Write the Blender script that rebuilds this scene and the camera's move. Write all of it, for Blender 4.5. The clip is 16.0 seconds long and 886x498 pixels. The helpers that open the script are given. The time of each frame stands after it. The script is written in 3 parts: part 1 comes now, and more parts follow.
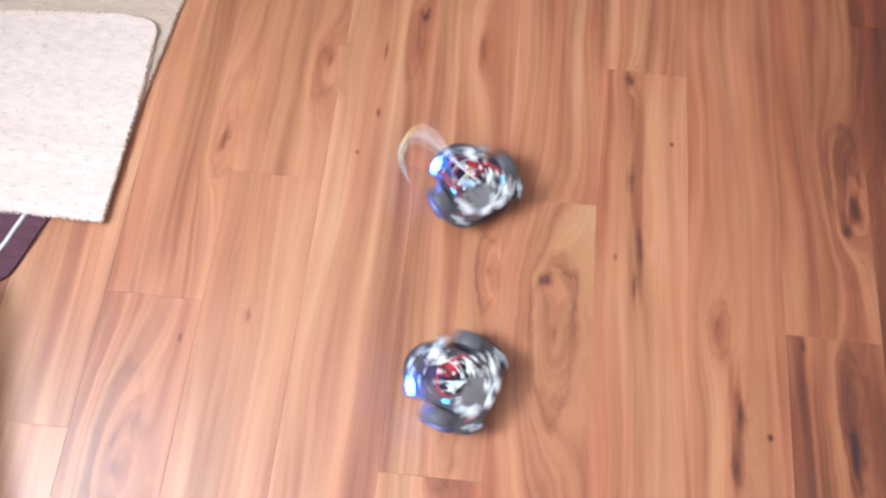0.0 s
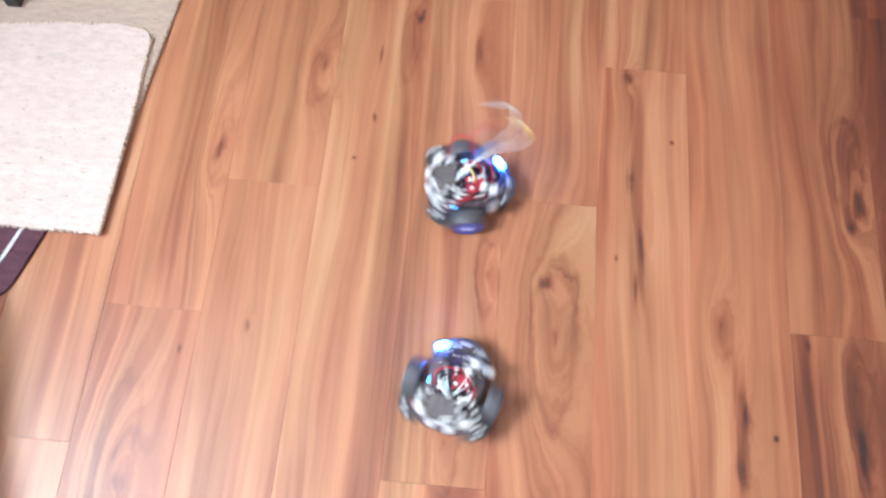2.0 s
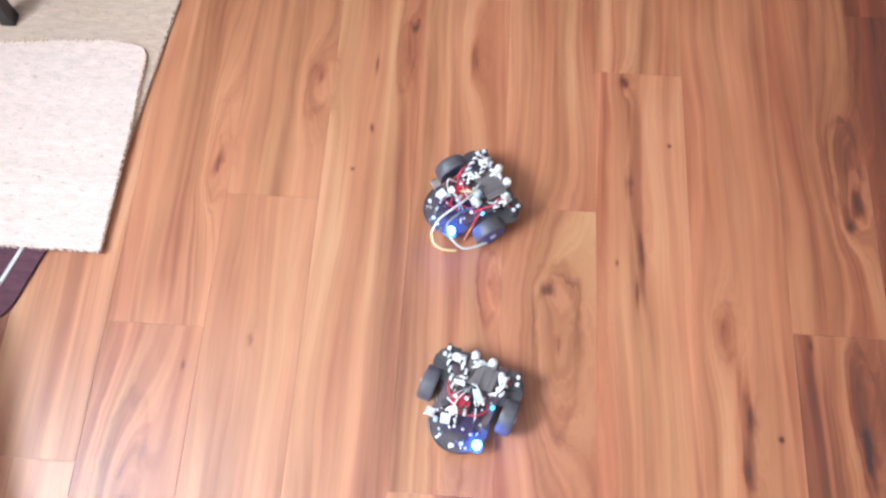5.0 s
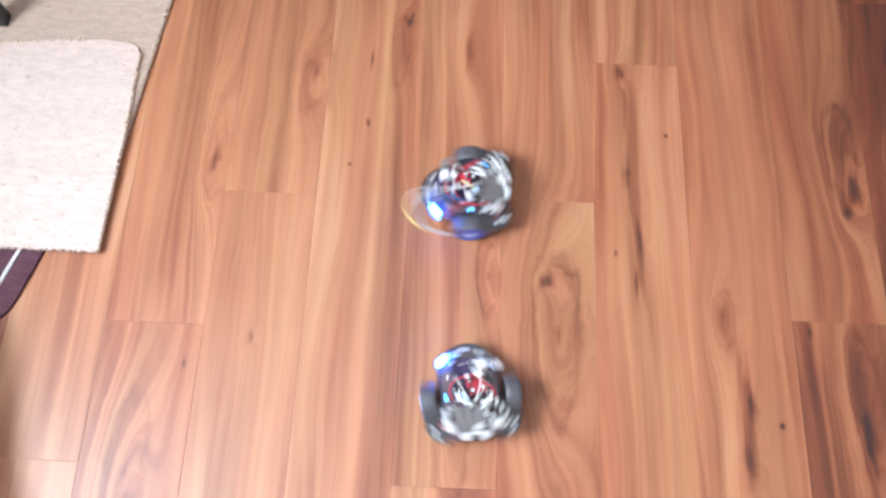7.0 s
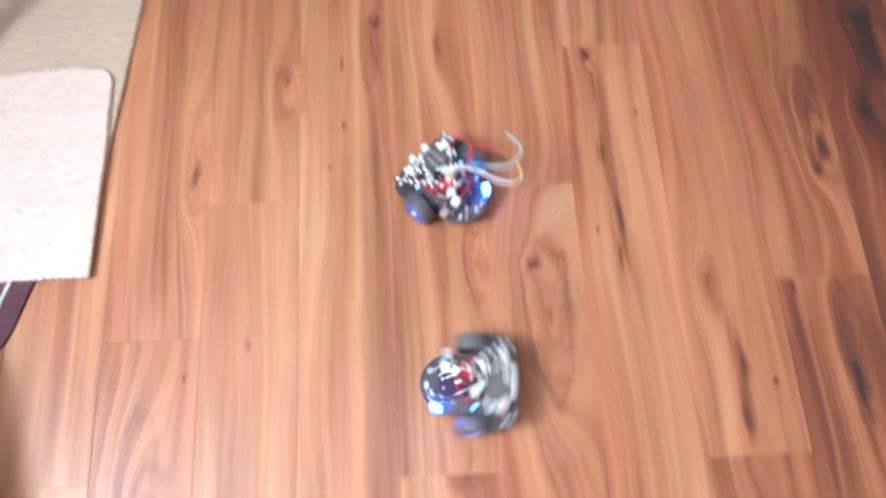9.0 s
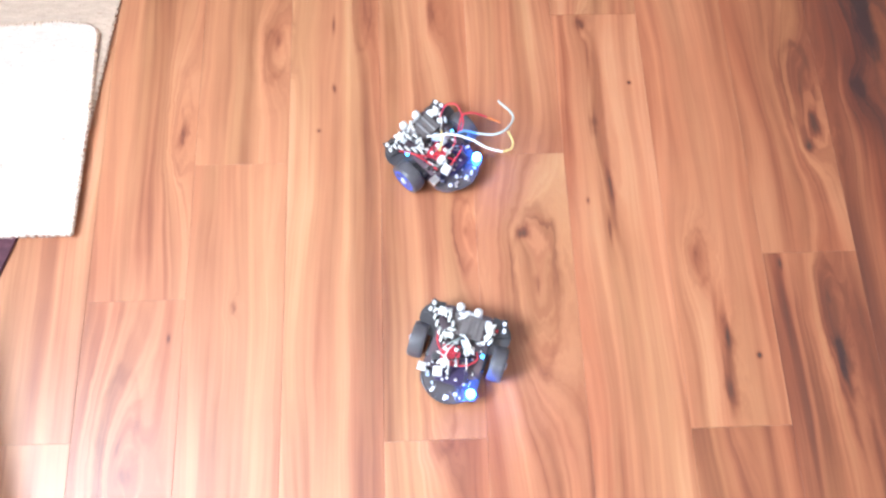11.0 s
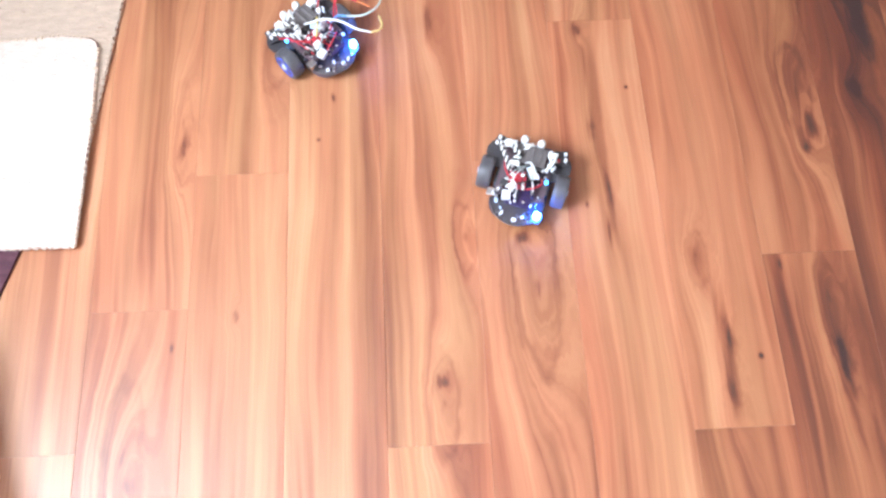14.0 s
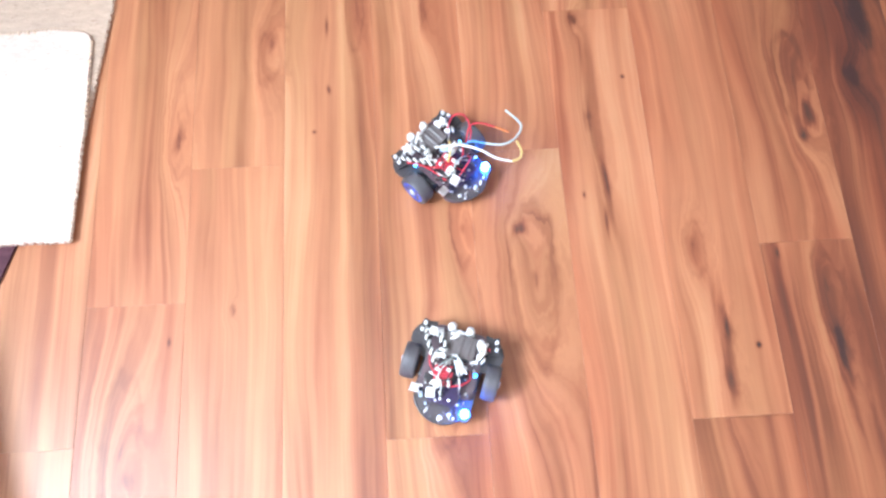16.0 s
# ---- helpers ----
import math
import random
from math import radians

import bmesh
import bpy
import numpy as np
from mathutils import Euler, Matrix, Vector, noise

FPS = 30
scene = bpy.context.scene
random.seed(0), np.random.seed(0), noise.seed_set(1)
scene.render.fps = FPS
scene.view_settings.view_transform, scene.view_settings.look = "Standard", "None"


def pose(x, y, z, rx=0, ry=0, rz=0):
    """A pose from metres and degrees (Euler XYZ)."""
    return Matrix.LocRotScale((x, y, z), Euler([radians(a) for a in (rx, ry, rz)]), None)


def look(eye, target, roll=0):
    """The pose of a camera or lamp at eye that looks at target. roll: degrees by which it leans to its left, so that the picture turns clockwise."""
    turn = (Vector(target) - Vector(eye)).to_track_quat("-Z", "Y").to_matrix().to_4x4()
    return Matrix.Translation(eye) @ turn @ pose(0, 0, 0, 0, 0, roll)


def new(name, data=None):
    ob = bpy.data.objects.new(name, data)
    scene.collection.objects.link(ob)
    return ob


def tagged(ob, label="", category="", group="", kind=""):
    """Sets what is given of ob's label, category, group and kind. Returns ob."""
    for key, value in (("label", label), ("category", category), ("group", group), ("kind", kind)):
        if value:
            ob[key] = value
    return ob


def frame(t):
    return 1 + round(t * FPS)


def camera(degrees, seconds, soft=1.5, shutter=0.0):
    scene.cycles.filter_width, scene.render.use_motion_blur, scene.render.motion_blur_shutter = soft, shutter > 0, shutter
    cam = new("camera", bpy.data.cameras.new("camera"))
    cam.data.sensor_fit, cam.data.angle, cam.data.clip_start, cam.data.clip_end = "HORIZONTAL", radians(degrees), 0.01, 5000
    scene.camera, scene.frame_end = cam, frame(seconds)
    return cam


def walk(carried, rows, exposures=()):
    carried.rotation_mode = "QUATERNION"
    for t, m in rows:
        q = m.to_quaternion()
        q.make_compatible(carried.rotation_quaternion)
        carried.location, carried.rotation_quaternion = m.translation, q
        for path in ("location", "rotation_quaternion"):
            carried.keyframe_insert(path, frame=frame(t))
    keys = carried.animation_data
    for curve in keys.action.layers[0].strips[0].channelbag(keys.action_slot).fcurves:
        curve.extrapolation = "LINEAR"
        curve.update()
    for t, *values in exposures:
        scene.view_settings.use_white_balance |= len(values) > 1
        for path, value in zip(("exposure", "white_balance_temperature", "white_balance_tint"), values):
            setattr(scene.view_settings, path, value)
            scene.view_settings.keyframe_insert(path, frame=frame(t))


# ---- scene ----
cam = camera(59.56, 16.0, soft=2.5, shutter=1.15)
PATH = [
    (0.0, pose(0.6521, -0.8400, 1.4578, 20.49, -1.85, 5.86)),
    (0.5, pose(0.6577, -0.8318, 1.4578, 20.51, -1.18, 5.73)),
    (1.0, pose(0.6593, -0.8268, 1.4562, 20.51, -1.25, 5.34)),
    (1.5, pose(0.6678, -0.8190, 1.4561, 20.31, -1.06, 5.40)),
    (2.0, pose(0.6708, -0.8123, 1.4546, 20.03, -0.78, 4.97)),
    (2.5, pose(0.6685, -0.8047, 1.4571, 20.12, -0.70, 4.51)),
    (3.0, pose(0.6624, -0.8033, 1.4566, 20.17, -0.76, 4.40)),
    (3.5, pose(0.6537, -0.8037, 1.4566, 20.22, -0.89, 4.11)),
    (4.0, pose(0.6617, -0.7988, 1.4601, 20.24, -0.64, 4.26)),
    (6.5, pose(0.6615, -0.8054, 1.4599, 20.14, -0.29, 2.19)),
    (7.0, pose(0.6555, -0.8042, 1.4596, 19.87, -0.46, 2.45)),
    (7.5, pose(0.6622, -0.8078, 1.4595, 19.65, -0.20, 3.33)),
    (8.0, pose(0.6685, -0.8204, 1.4604, 19.92, 0.09, 5.28)),
    (8.2, pose(0.6699, -0.8238, 1.4612, 19.77, -0.01, 5.53)),
    (8.3, pose(0.6723, -0.8230, 1.4605, 19.73, 0.01, 4.86)),
    (8.5, pose(0.6865, -0.8273, 1.4688, 20.91, 0.22, 1.90)),
    (8.7, pose(0.6883, -0.8303, 1.4751, 21.73, 0.97, -1.20)),
    (8.8, pose(0.6819, -0.8302, 1.4737, 21.51, 0.83, -1.79)),
    (9.0, pose(0.6523, -0.8406, 1.4723, 20.38, 0.39, -3.11)),
    (9.2, pose(0.6482, -0.8535, 1.4699, 19.30, 0.43, -4.52)),
    (11.3, pose(0.6469, -0.8506, 1.4598, 18.47, -1.12, -1.88)),
    (11.5, pose(0.6450, -0.8483, 1.4597, 18.64, -0.86, -1.81)),
    (12.0, pose(0.6470, -0.8465, 1.4570, 18.00, -0.69, -2.16)),
    (12.5, pose(0.6515, -0.8538, 1.4557, 18.43, -0.66, -2.53)),
    (13.0, pose(0.6474, -0.8590, 1.4609, 18.82, -0.89, -2.36)),
    (13.5, pose(0.6485, -0.8627, 1.4608, 18.99, -0.75, -2.58)),
    (14.0, pose(0.6509, -0.8631, 1.4641, 19.27, -0.55, -2.92)),
    (14.5, pose(0.6475, -0.8643, 1.4667, 19.44, -0.62, -2.96)),
    (15.0, pose(0.6484, -0.8541, 1.4667, 18.94, -0.62, -2.98)),
    (15.5, pose(0.6511, -0.8535, 1.4648, 18.79, -0.70, -3.09)),
    (16.0, pose(0.6546, -0.8612, 1.4611, 18.62, -0.48, -3.40)),
]
walk(cam, PATH, exposures=[(0.0, 0.1), (7.0, 0.14), (8.3, 0.12), (9.0, 0.16), (9.2, 0.26), (11.3, 0.48), (14.0, 0.5), (16.0, 0.48)])

# ---- light: daylight through one high window, room closed all round ----
world = bpy.data.worlds.new("sky")
scene.world = world
world.use_nodes = True
wn = world.node_tree.nodes
sky = wn.new("ShaderNodeTexSky")
sky.sky_type = "NISHITA"
sky.sun_disc = False
sky.sun_elevation = radians(35)
sky.sun_rotation = radians(200)
world.node_tree.links.new(sky.outputs[0], wn["Background"].inputs[0])
wn["Background"].inputs[1].default_value = 0.12
WX, WY0, WY1, WZ0, WZ1 = -1.05, -1.95, -0.1, 1.6, 2.6
lamp = bpy.data.lights.new("window_daylight", "AREA")
lamp.shape = "RECTANGLE"
lamp.size, lamp.size_y = WZ1 - WZ0 - 0.1, WY1 - WY0 - 0.1
lamp.energy = 340
lamp.color = (0.71, 0.87, 1.02)
lo = new("window_daylight", lamp)
lo.matrix_world = look((WX - 0.03, (WY0 + WY1) / 2, (WZ0 + WZ1) / 2), (WX + 1, (WY0 + WY1) / 2, (WZ0 + WZ1) / 2))


# ---- material helpers ----
def mat(name, color=(0.5, 0.5, 0.5), rough=0.5, metal=0.0, noise_scale=0.0, vary=0.0, bump=0.0, spec=0.5):
    m = bpy.data.materials.new(name)
    m.use_nodes = True
    nt = m.node_tree
    b = nt.nodes["Principled BSDF"]
    b.inputs["Base Color"].default_value = (*color, 1)
    b.inputs["Roughness"].default_value = rough
    b.inputs["Metallic"].default_value = metal
    b.inputs["Specular IOR Level"].default_value = spec
    if noise_scale:
        tc = nt.nodes.new("ShaderNodeTexCoord")
        nz = nt.nodes.new("ShaderNodeTexNoise")
        nz.inputs["Scale"].default_value = noise_scale
        nz.inputs["Detail"].default_value = 6
        nt.links.new(tc.outputs["Object"], nz.inputs["Vector"])
        mx = nt.nodes.new("ShaderNodeMixRGB")
        mx.inputs[1].default_value = (*[c * (1 - vary) for c in color], 1)
        mx.inputs[2].default_value = (*[min(1, c * (1 + vary)) for c in color], 1)
        nt.links.new(nz.outputs["Fac"], mx.inputs[0])
        nt.links.new(mx.outputs[0], b.inputs["Base Color"])
        if bump:
            bp = nt.nodes.new("ShaderNodeBump")
            bp.inputs["Strength"].default_value = bump
            bp.inputs["Distance"].default_value = 0.002
            nt.links.new(nz.outputs["Fac"], bp.inputs["Height"])
            nt.links.new(bp.outputs[0], b.inputs["Normal"])
    return m


def glow(name, color, strength):
    m = bpy.data.materials.new(name)
    m.use_nodes = True
    b = m.node_tree.nodes["Principled BSDF"]
    b.inputs["Base Color"].default_value = (*color, 1)
    b.inputs["Emission Color"].default_value = (*color, 1)
    b.inputs["Emission Strength"].default_value = strength
    return m


class Graph:
    """Short names for building a node tree."""

    def __init__(self, tree):
        self.t = tree

    def put(self, value, socket):
        if isinstance(value, (int, float)):
            socket.default_value = value
        elif isinstance(value, tuple):
            socket.default_value = value
        else:
            self.t.links.new(value, socket)

    def math(self, op, a, b=None, c=None):
        n = self.t.nodes.new("ShaderNodeMath")
        n.operation = op
        for v, s in zip((a, b, c), n.inputs):
            if v is not None:
                self.put(v, s)
        return n.outputs[0]

    def xyz(self, x, y, z=0.0):
        n = self.t.nodes.new("ShaderNodeCombineXYZ")
        for v, s in zip((x, y, z), n.inputs):
            self.put(v, s)
        return n.outputs[0]

    def noise(self, vec, scale=1.0, detail=3.0, rough=0.5):
        n = self.t.nodes.new("ShaderNodeTexNoise")
        n.inputs["Scale"].default_value = scale
        n.inputs["Detail"].default_value = detail
        n.inputs["Roughness"].default_value = rough
        self.put(vec, n.inputs["Vector"])
        return n.outputs["Fac"]

    def ramp(self, fac, stops):
        n = self.t.nodes.new("ShaderNodeValToRGB")
        e = n.color_ramp.elements
        while len(e) < len(stops):
            e.new(0.5)
        for i, (p, c) in enumerate(stops):
            e[i].position = p
            e[i].color = (*c, 1) if len(c) == 3 else c
        self.put(fac, n.inputs[0])
        return n.outputs[0]

    def mix(self, fac, a, b, mode="MIX"):
        n = self.t.nodes.new("ShaderNodeMixRGB")
        n.blend_type = mode
        for v, s in zip((fac, a, b), n.inputs):
            self.put(v, s)
        return n.outputs[0]


# eyes in the grain: x, y, half width, half length, darkness, lift of the grain, rings
EYES = [
    (0.155, -0.06, 0.022, 0.12, 0.1, 1.2, 0.25), (0.085, -0.72, 0.042, 0.14, 0.15, 1.0, 0.35), (0.678, -0.665, 0.03, 0.1, 0.0, 1.3, 0.4), (0.872, -0.44, 0.05, 0.17, 0.2, 1.5, 0.5),
    (0.735, -0.335, 0.026, 0.085, 0.3, 1.2, 0.4), (1.198, -0.4, 0.022, 0.06, 0.7, 1.2, 0.3), (1.47, -0.03, 0.04, 0.13, 0.3, 1.3, 0.45), (1.651, 0.13, 0.022, 0.1, 1.0, 0.8, 0.3),
    (0.345, 0.09, 0.026, 0.075, 0.2, 1.2, 0.35), (0.535, 0.19, 0.02, 0.09, 0.3, 1.3, 0.3), (1.445, -0.5, 0.03, 0.1, 0.3, 1.0, 0.3),
]
# knots, and last a plain dark patch: x, y, half width, half length, darkness
KNOTS_AND_PATCH = [
    (0.159, -0.109, 0.012, 0.03, 0.9), (0.279, -0.474, 0.007, 0.012, 0.6), (0.103, -0.784, 0.02, 0.03, 0.6), (0.677, -0.615, 0.012, 0.016, 0.8),
    (0.855, -0.338, 0.02, 0.018, 1.1), (1.018, -0.095, 0.01, 0.06, 0.7), (1.04, -0.235, 0.01, 0.06, 0.9), (1.235, -0.56, 0.01, 0.05, 0.8),
    (1.222, -0.67, 0.014, 0.06, 0.9), (1.488, -0.115, 0.014, 0.025, 0.8), (1.473, -0.16, 0.014, 0.02, 0.85), (1.608, -0.026, 0.02, 0.025, 0.9),
    (1.45, -0.62, 0.014, 0.07, 1.0), (0.352, 0.12, 0.014, 0.03, 0.9), (0.55, 0.264, 0.013, 0.02, 1.2), (1.012, 0.15, 0.012, 0.02, 1.0),
    (0.68, 0.19, 0.016, 0.06, 0.6), (1.645, 0.215, 0.028, 0.03, 1.8),
]
# pin knots: x, y, half width, half length, darkness
PINS = [
    (0.163, -0.529, 0.005, 0.012, 0.9), (0.472, 0.005, 0.005, 0.012, 0.7), (0.442, -0.097, 0.006, 0.006, 1.1), (1.362, -0.416, 0.006, 0.016, 0.8),
    (1.106, 0.0, 0.006, 0.006, 1.6), (1.29, -0.598, 0.0065, 0.0075, 1.8), (0.991, -0.27, 0.005, 0.01, 1.0), (0.471, 0.16, 0.005, 0.03, 0.9),
    (0.475, -0.001, 0.005, 0.012, 0.7), (1.03, -0.33, 0.005, 0.04, 0.9),
]
# long darker bands, of the print but for 1.62: x, half width, y from, y to, darkness
BANDS = [
    (0.539, 0.029, -3.0, 3.0, 0.42), (1.033, 0.014, -0.42, 0.16, 0.42), (1.228, 0.012, -0.73, -0.42, 0.5),
    (0.215, 0.05, -0.17, 1.2, 0.12), (1.44, 0.016, -1.2, -0.42, 0.2), (1.50, 0.022, -1.3, -0.42, 0.3), (1.35, 0.012, -1.2, -0.42, 0.2), (1.62, 0.05, -0.2, 0.8, 0.35),
    (0.60, 0.02, -0.1, 1.0, 0.3), (0.09, 0.03, -0.45, 1.0, 0.22), (-0.07, 0.025, -0.72, 0.1, 0.25),
]

# boards made darker or lighter: x from, x to, y from, y to, darkness
# print tone; boards at the right also carry light falloff painted as darkness
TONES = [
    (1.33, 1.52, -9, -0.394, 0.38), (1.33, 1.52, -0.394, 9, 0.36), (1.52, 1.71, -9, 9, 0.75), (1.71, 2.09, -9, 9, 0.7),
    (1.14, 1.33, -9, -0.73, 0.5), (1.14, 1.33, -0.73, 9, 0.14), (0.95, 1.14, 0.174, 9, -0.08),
    # first one is darkened to offset the glare of the window on it
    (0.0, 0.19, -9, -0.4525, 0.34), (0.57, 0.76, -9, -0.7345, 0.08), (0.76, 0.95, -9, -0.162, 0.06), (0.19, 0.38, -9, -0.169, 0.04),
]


def wood_floor():
    m = bpy.data.materials.new("laminate_walnut")
    m.use_nodes = True
    nt = m.node_tree
    g = Graph(nt)
    b = nt.nodes["Principled BSDF"]
    geo = nt.nodes.new("ShaderNodeNewGeometry")
    sep = nt.nodes.new("ShaderNodeSeparateXYZ")
    nt.links.new(geo.outputs["Position"], sep.inputs[0])
    x, y = sep.outputs[0], sep.outputs[1]
    info = nt.nodes.new("ShaderNodeObjectInfo")
    rnd = info.outputs["Random"]
    lift, dark = 0.0, 0.0
    n1 = g.noise(g.xyz(g.math("MULTIPLY", x, 26.0), g.math("MULTIPLY", y, 9.0), 1.0), 1.0, 3.0, 0.6)
    n2 = g.noise(g.xyz(g.math("MULTIPLY", x, 26.0), g.math("MULTIPLY", y, 9.0), 8.0), 1.0, 3.0, 0.6)
    kx = g.math("MULTIPLY_ADD", g.math("SUBTRACT", n1, 0.5), 0.035, x)
    ky = g.math("MULTIPLY_ADD", g.math("SUBTRACT", n2, 0.5), 0.10, y)

    def falloff(px, py, cx, cy, rx, ry, k):
        ux = g.math("DIVIDE", g.math("SUBTRACT", px, cx), rx)
        uy = g.math("DIVIDE", g.math("SUBTRACT", py, cy), ry)
        d2 = g.math("ADD", g.math("MULTIPLY", ux, ux), g.math("MULTIPLY", uy, uy))
        return d2, g.math("POWER", 2.718, g.math("MULTIPLY", d2, -k))

    wob = g.noise(g.xyz(g.math("MULTIPLY", x, 30.0), g.math("MULTIPLY", y, 12.0)), 1.0, 2.0)
    for cx, cy, rx, ry, dk, up_, rg in EYES:
        d2, wide = falloff(kx, ky, cx, cy, rx, ry, 0.6)
        lift = g.math("MULTIPLY_ADD", wide, up_ * rx * 1.5, lift)
        ring = g.math("SINE", g.math("MULTIPLY_ADD", g.math("SQRT", d2), 6.5, g.math("MULTIPLY", wob, 4.0)))
        ring = g.math("POWER", g.math("MAXIMUM", ring, 0.0), 2.0)
        dark = g.math("MULTIPLY_ADD", g.math("MULTIPLY", ring, wide), rg * 1.0, dark)
        dark = g.math("MULTIPLY_ADD", g.math("POWER", wide, 3.0), dk, dark)
    for cx, cy, rx, ry, dk in KNOTS_AND_PATCH:
        dark = g.math("MULTIPLY_ADD", falloff(kx, ky, cx, cy, rx, ry, 2.2)[1], dk, dark)
        lift = g.math("MULTIPLY_ADD", falloff(kx, ky, cx, cy, rx * 1.6, ry * 1.8, 0.6)[1], rx * 2.2, lift)
    for cx, cy, rx, ry, dk in PINS:
        dark = g.math("MULTIPLY_ADD", falloff(x, y, cx, cy, rx, ry, 2.2)[1], dk, dark)
    for bx, bw, y0, y1, dk in BANDS:
        wv = g.math("MULTIPLY", g.math("SUBTRACT", g.noise(g.xyz(0.0, g.math("MULTIPLY", y, 3.0), bx * 31), 1.0, 2.0), 0.5), 0.014)
        u = g.math("DIVIDE", g.math("ABSOLUTE", g.math("SUBTRACT", g.math("ADD", x, wv), bx)), bw)
        fx = g.math("MINIMUM", g.math("MULTIPLY", g.math("SUBTRACT", 1.2, u), 2.2), 1.0)
        up = g.math("MINIMUM", g.math("MAXIMUM", g.math("DIVIDE", g.math("SUBTRACT", y, y0), 0.10), 0.0), 1.0)
        down = g.math("MINIMUM", g.math("MAXIMUM", g.math("DIVIDE", g.math("SUBTRACT", y1, y), 0.10), 0.0), 1.0)
        fy = g.math("MULTIPLY", up, down)
        dark = g.math("MULTIPLY_ADD", g.math("MULTIPLY", g.math("MAXIMUM", fx, 0.0), fy), dk, dark)
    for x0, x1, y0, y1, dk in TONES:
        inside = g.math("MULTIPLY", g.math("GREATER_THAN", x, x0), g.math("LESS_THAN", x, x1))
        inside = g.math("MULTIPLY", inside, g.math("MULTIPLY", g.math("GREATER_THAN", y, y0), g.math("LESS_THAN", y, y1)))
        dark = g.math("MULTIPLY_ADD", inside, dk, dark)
    # the grain follows the level lines of one uneven height over each board
    off = g.math("MULTIPLY", rnd, 37.0)
    slow = g.noise(g.xyz(g.math("MULTIPLY", x, 5.0), g.math("MULTIPLY", y, 1.3), off), 1.0, 1.5)
    quick = g.noise(g.xyz(g.math("MULTIPLY", x, 22.0), g.math("MULTIPLY", y, 5.0), off), 1.0, 2.0)
    gx = g.math("ADD", g.math("ADD", x, lift), g.math("MULTIPLY_ADD", slow, 0.11, g.math("MULTIPLY", quick, 0.012)))
    broad = g.noise(g.xyz(g.math("MULTIPLY", gx, 24.0), g.math("MULTIPLY", y, 0.9), off), 1.0, 2.2, 0.55)
    mid = g.noise(g.xyz(g.math("MULTIPLY", gx, 85.0), g.math("MULTIPLY", y, 1.1), off), 1.0, 3.0, 0.6)
    fine = g.noise(g.xyz(g.math("MULTIPLY", gx, 420.0), g.math("MULTIPLY", y, 9.0), off), 1.0, 2.0, 0.6)
    blot = g.noise(g.xyz(g.math("MULTIPLY", x, 6.0), g.math("MULTIPLY", y, 2.2), off), 1.0, 3.0)
    level = g.noise(g.xyz(g.math("MULTIPLY", gx, 34.0), g.math("MULTIPLY", y, 0.35), g.math("ADD", off, 5.0)), 1.0, 1.0)
    vein = g.math("MAXIMUM", g.math("MULTIPLY_ADD", g.math("ABSOLUTE", g.math("SUBTRACT", level, 0.5)), -13.0, 1.0), 0.0)
    where = g.noise(g.xyz(g.math("MULTIPLY", x, 7.0), g.math("MULTIPLY", y, 1.8), g.math("ADD", off, 9.0)), 1.0, 2.0)
    where = g.math("MINIMUM", g.math("MAXIMUM", g.math("MULTIPLY_ADD", where, 4.0, -1.7), 0.0), 1.0)
    v = g.math("ADD", g.math("MULTIPLY_ADD", broad, 0.42, 0.188), g.math("MULTIPLY", mid, 0.13))
    v = g.math("ADD", v, g.math("MULTIPLY", fine, 0.06))
    v = g.math("MULTIPLY_ADD", g.math("SUBTRACT", rnd, 0.5), 0.02, v)
    v = g.math("MULTIPLY_ADD", g.math("SUBTRACT", blot, 0.5), 0.16, v)
    v = g.math("MULTIPLY_ADD", g.math("MULTIPLY", vein, where), -0.072, v)
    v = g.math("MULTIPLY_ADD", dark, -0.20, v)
    col = g.ramp(v, [(0.16, (0.057, 0.026, 0.025)), (0.31, (0.20, 0.059, 0.032)), (0.42, (0.370, 0.126, 0.062)),
                     (0.52, (0.508, 0.208, 0.107)), (0.64, (0.628, 0.310, 0.176))])
    hue = g.noise(g.xyz(g.math("MULTIPLY", gx, 13.0), g.math("MULTIPLY", y, 0.8), g.math("ADD", off, 3.0)), 1.0, 2.0)
    tint = g.ramp(hue, [(0.32, (1.0, 0.88, 0.86)), (0.5, (1.0, 0.985, 0.97)), (0.68, (0.93, 1.0, 0.94))])
    col = g.mix(1.0, col, tint, "MULTIPLY")
    nt.links.new(col, b.inputs["Base Color"])
    nt.links.new(g.math("MULTIPLY_ADD", mid, 0.12, 0.37), b.inputs["Roughness"])
    b.inputs["Specular IOR Level"].default_value = 0.4
    b.inputs["Coat Weight"].default_value = 0.2
    b.inputs["Coat Roughness"].default_value = 0.40
    bp = nt.nodes.new("ShaderNodeBump")
    bp.inputs["Strength"].default_value = 0.12
    bp.inputs["Distance"].default_value = 0.0006
    nt.links.new(fine, bp.inputs["Height"])
    nt.links.new(bp.outputs[0], b.inputs["Normal"])
    return m


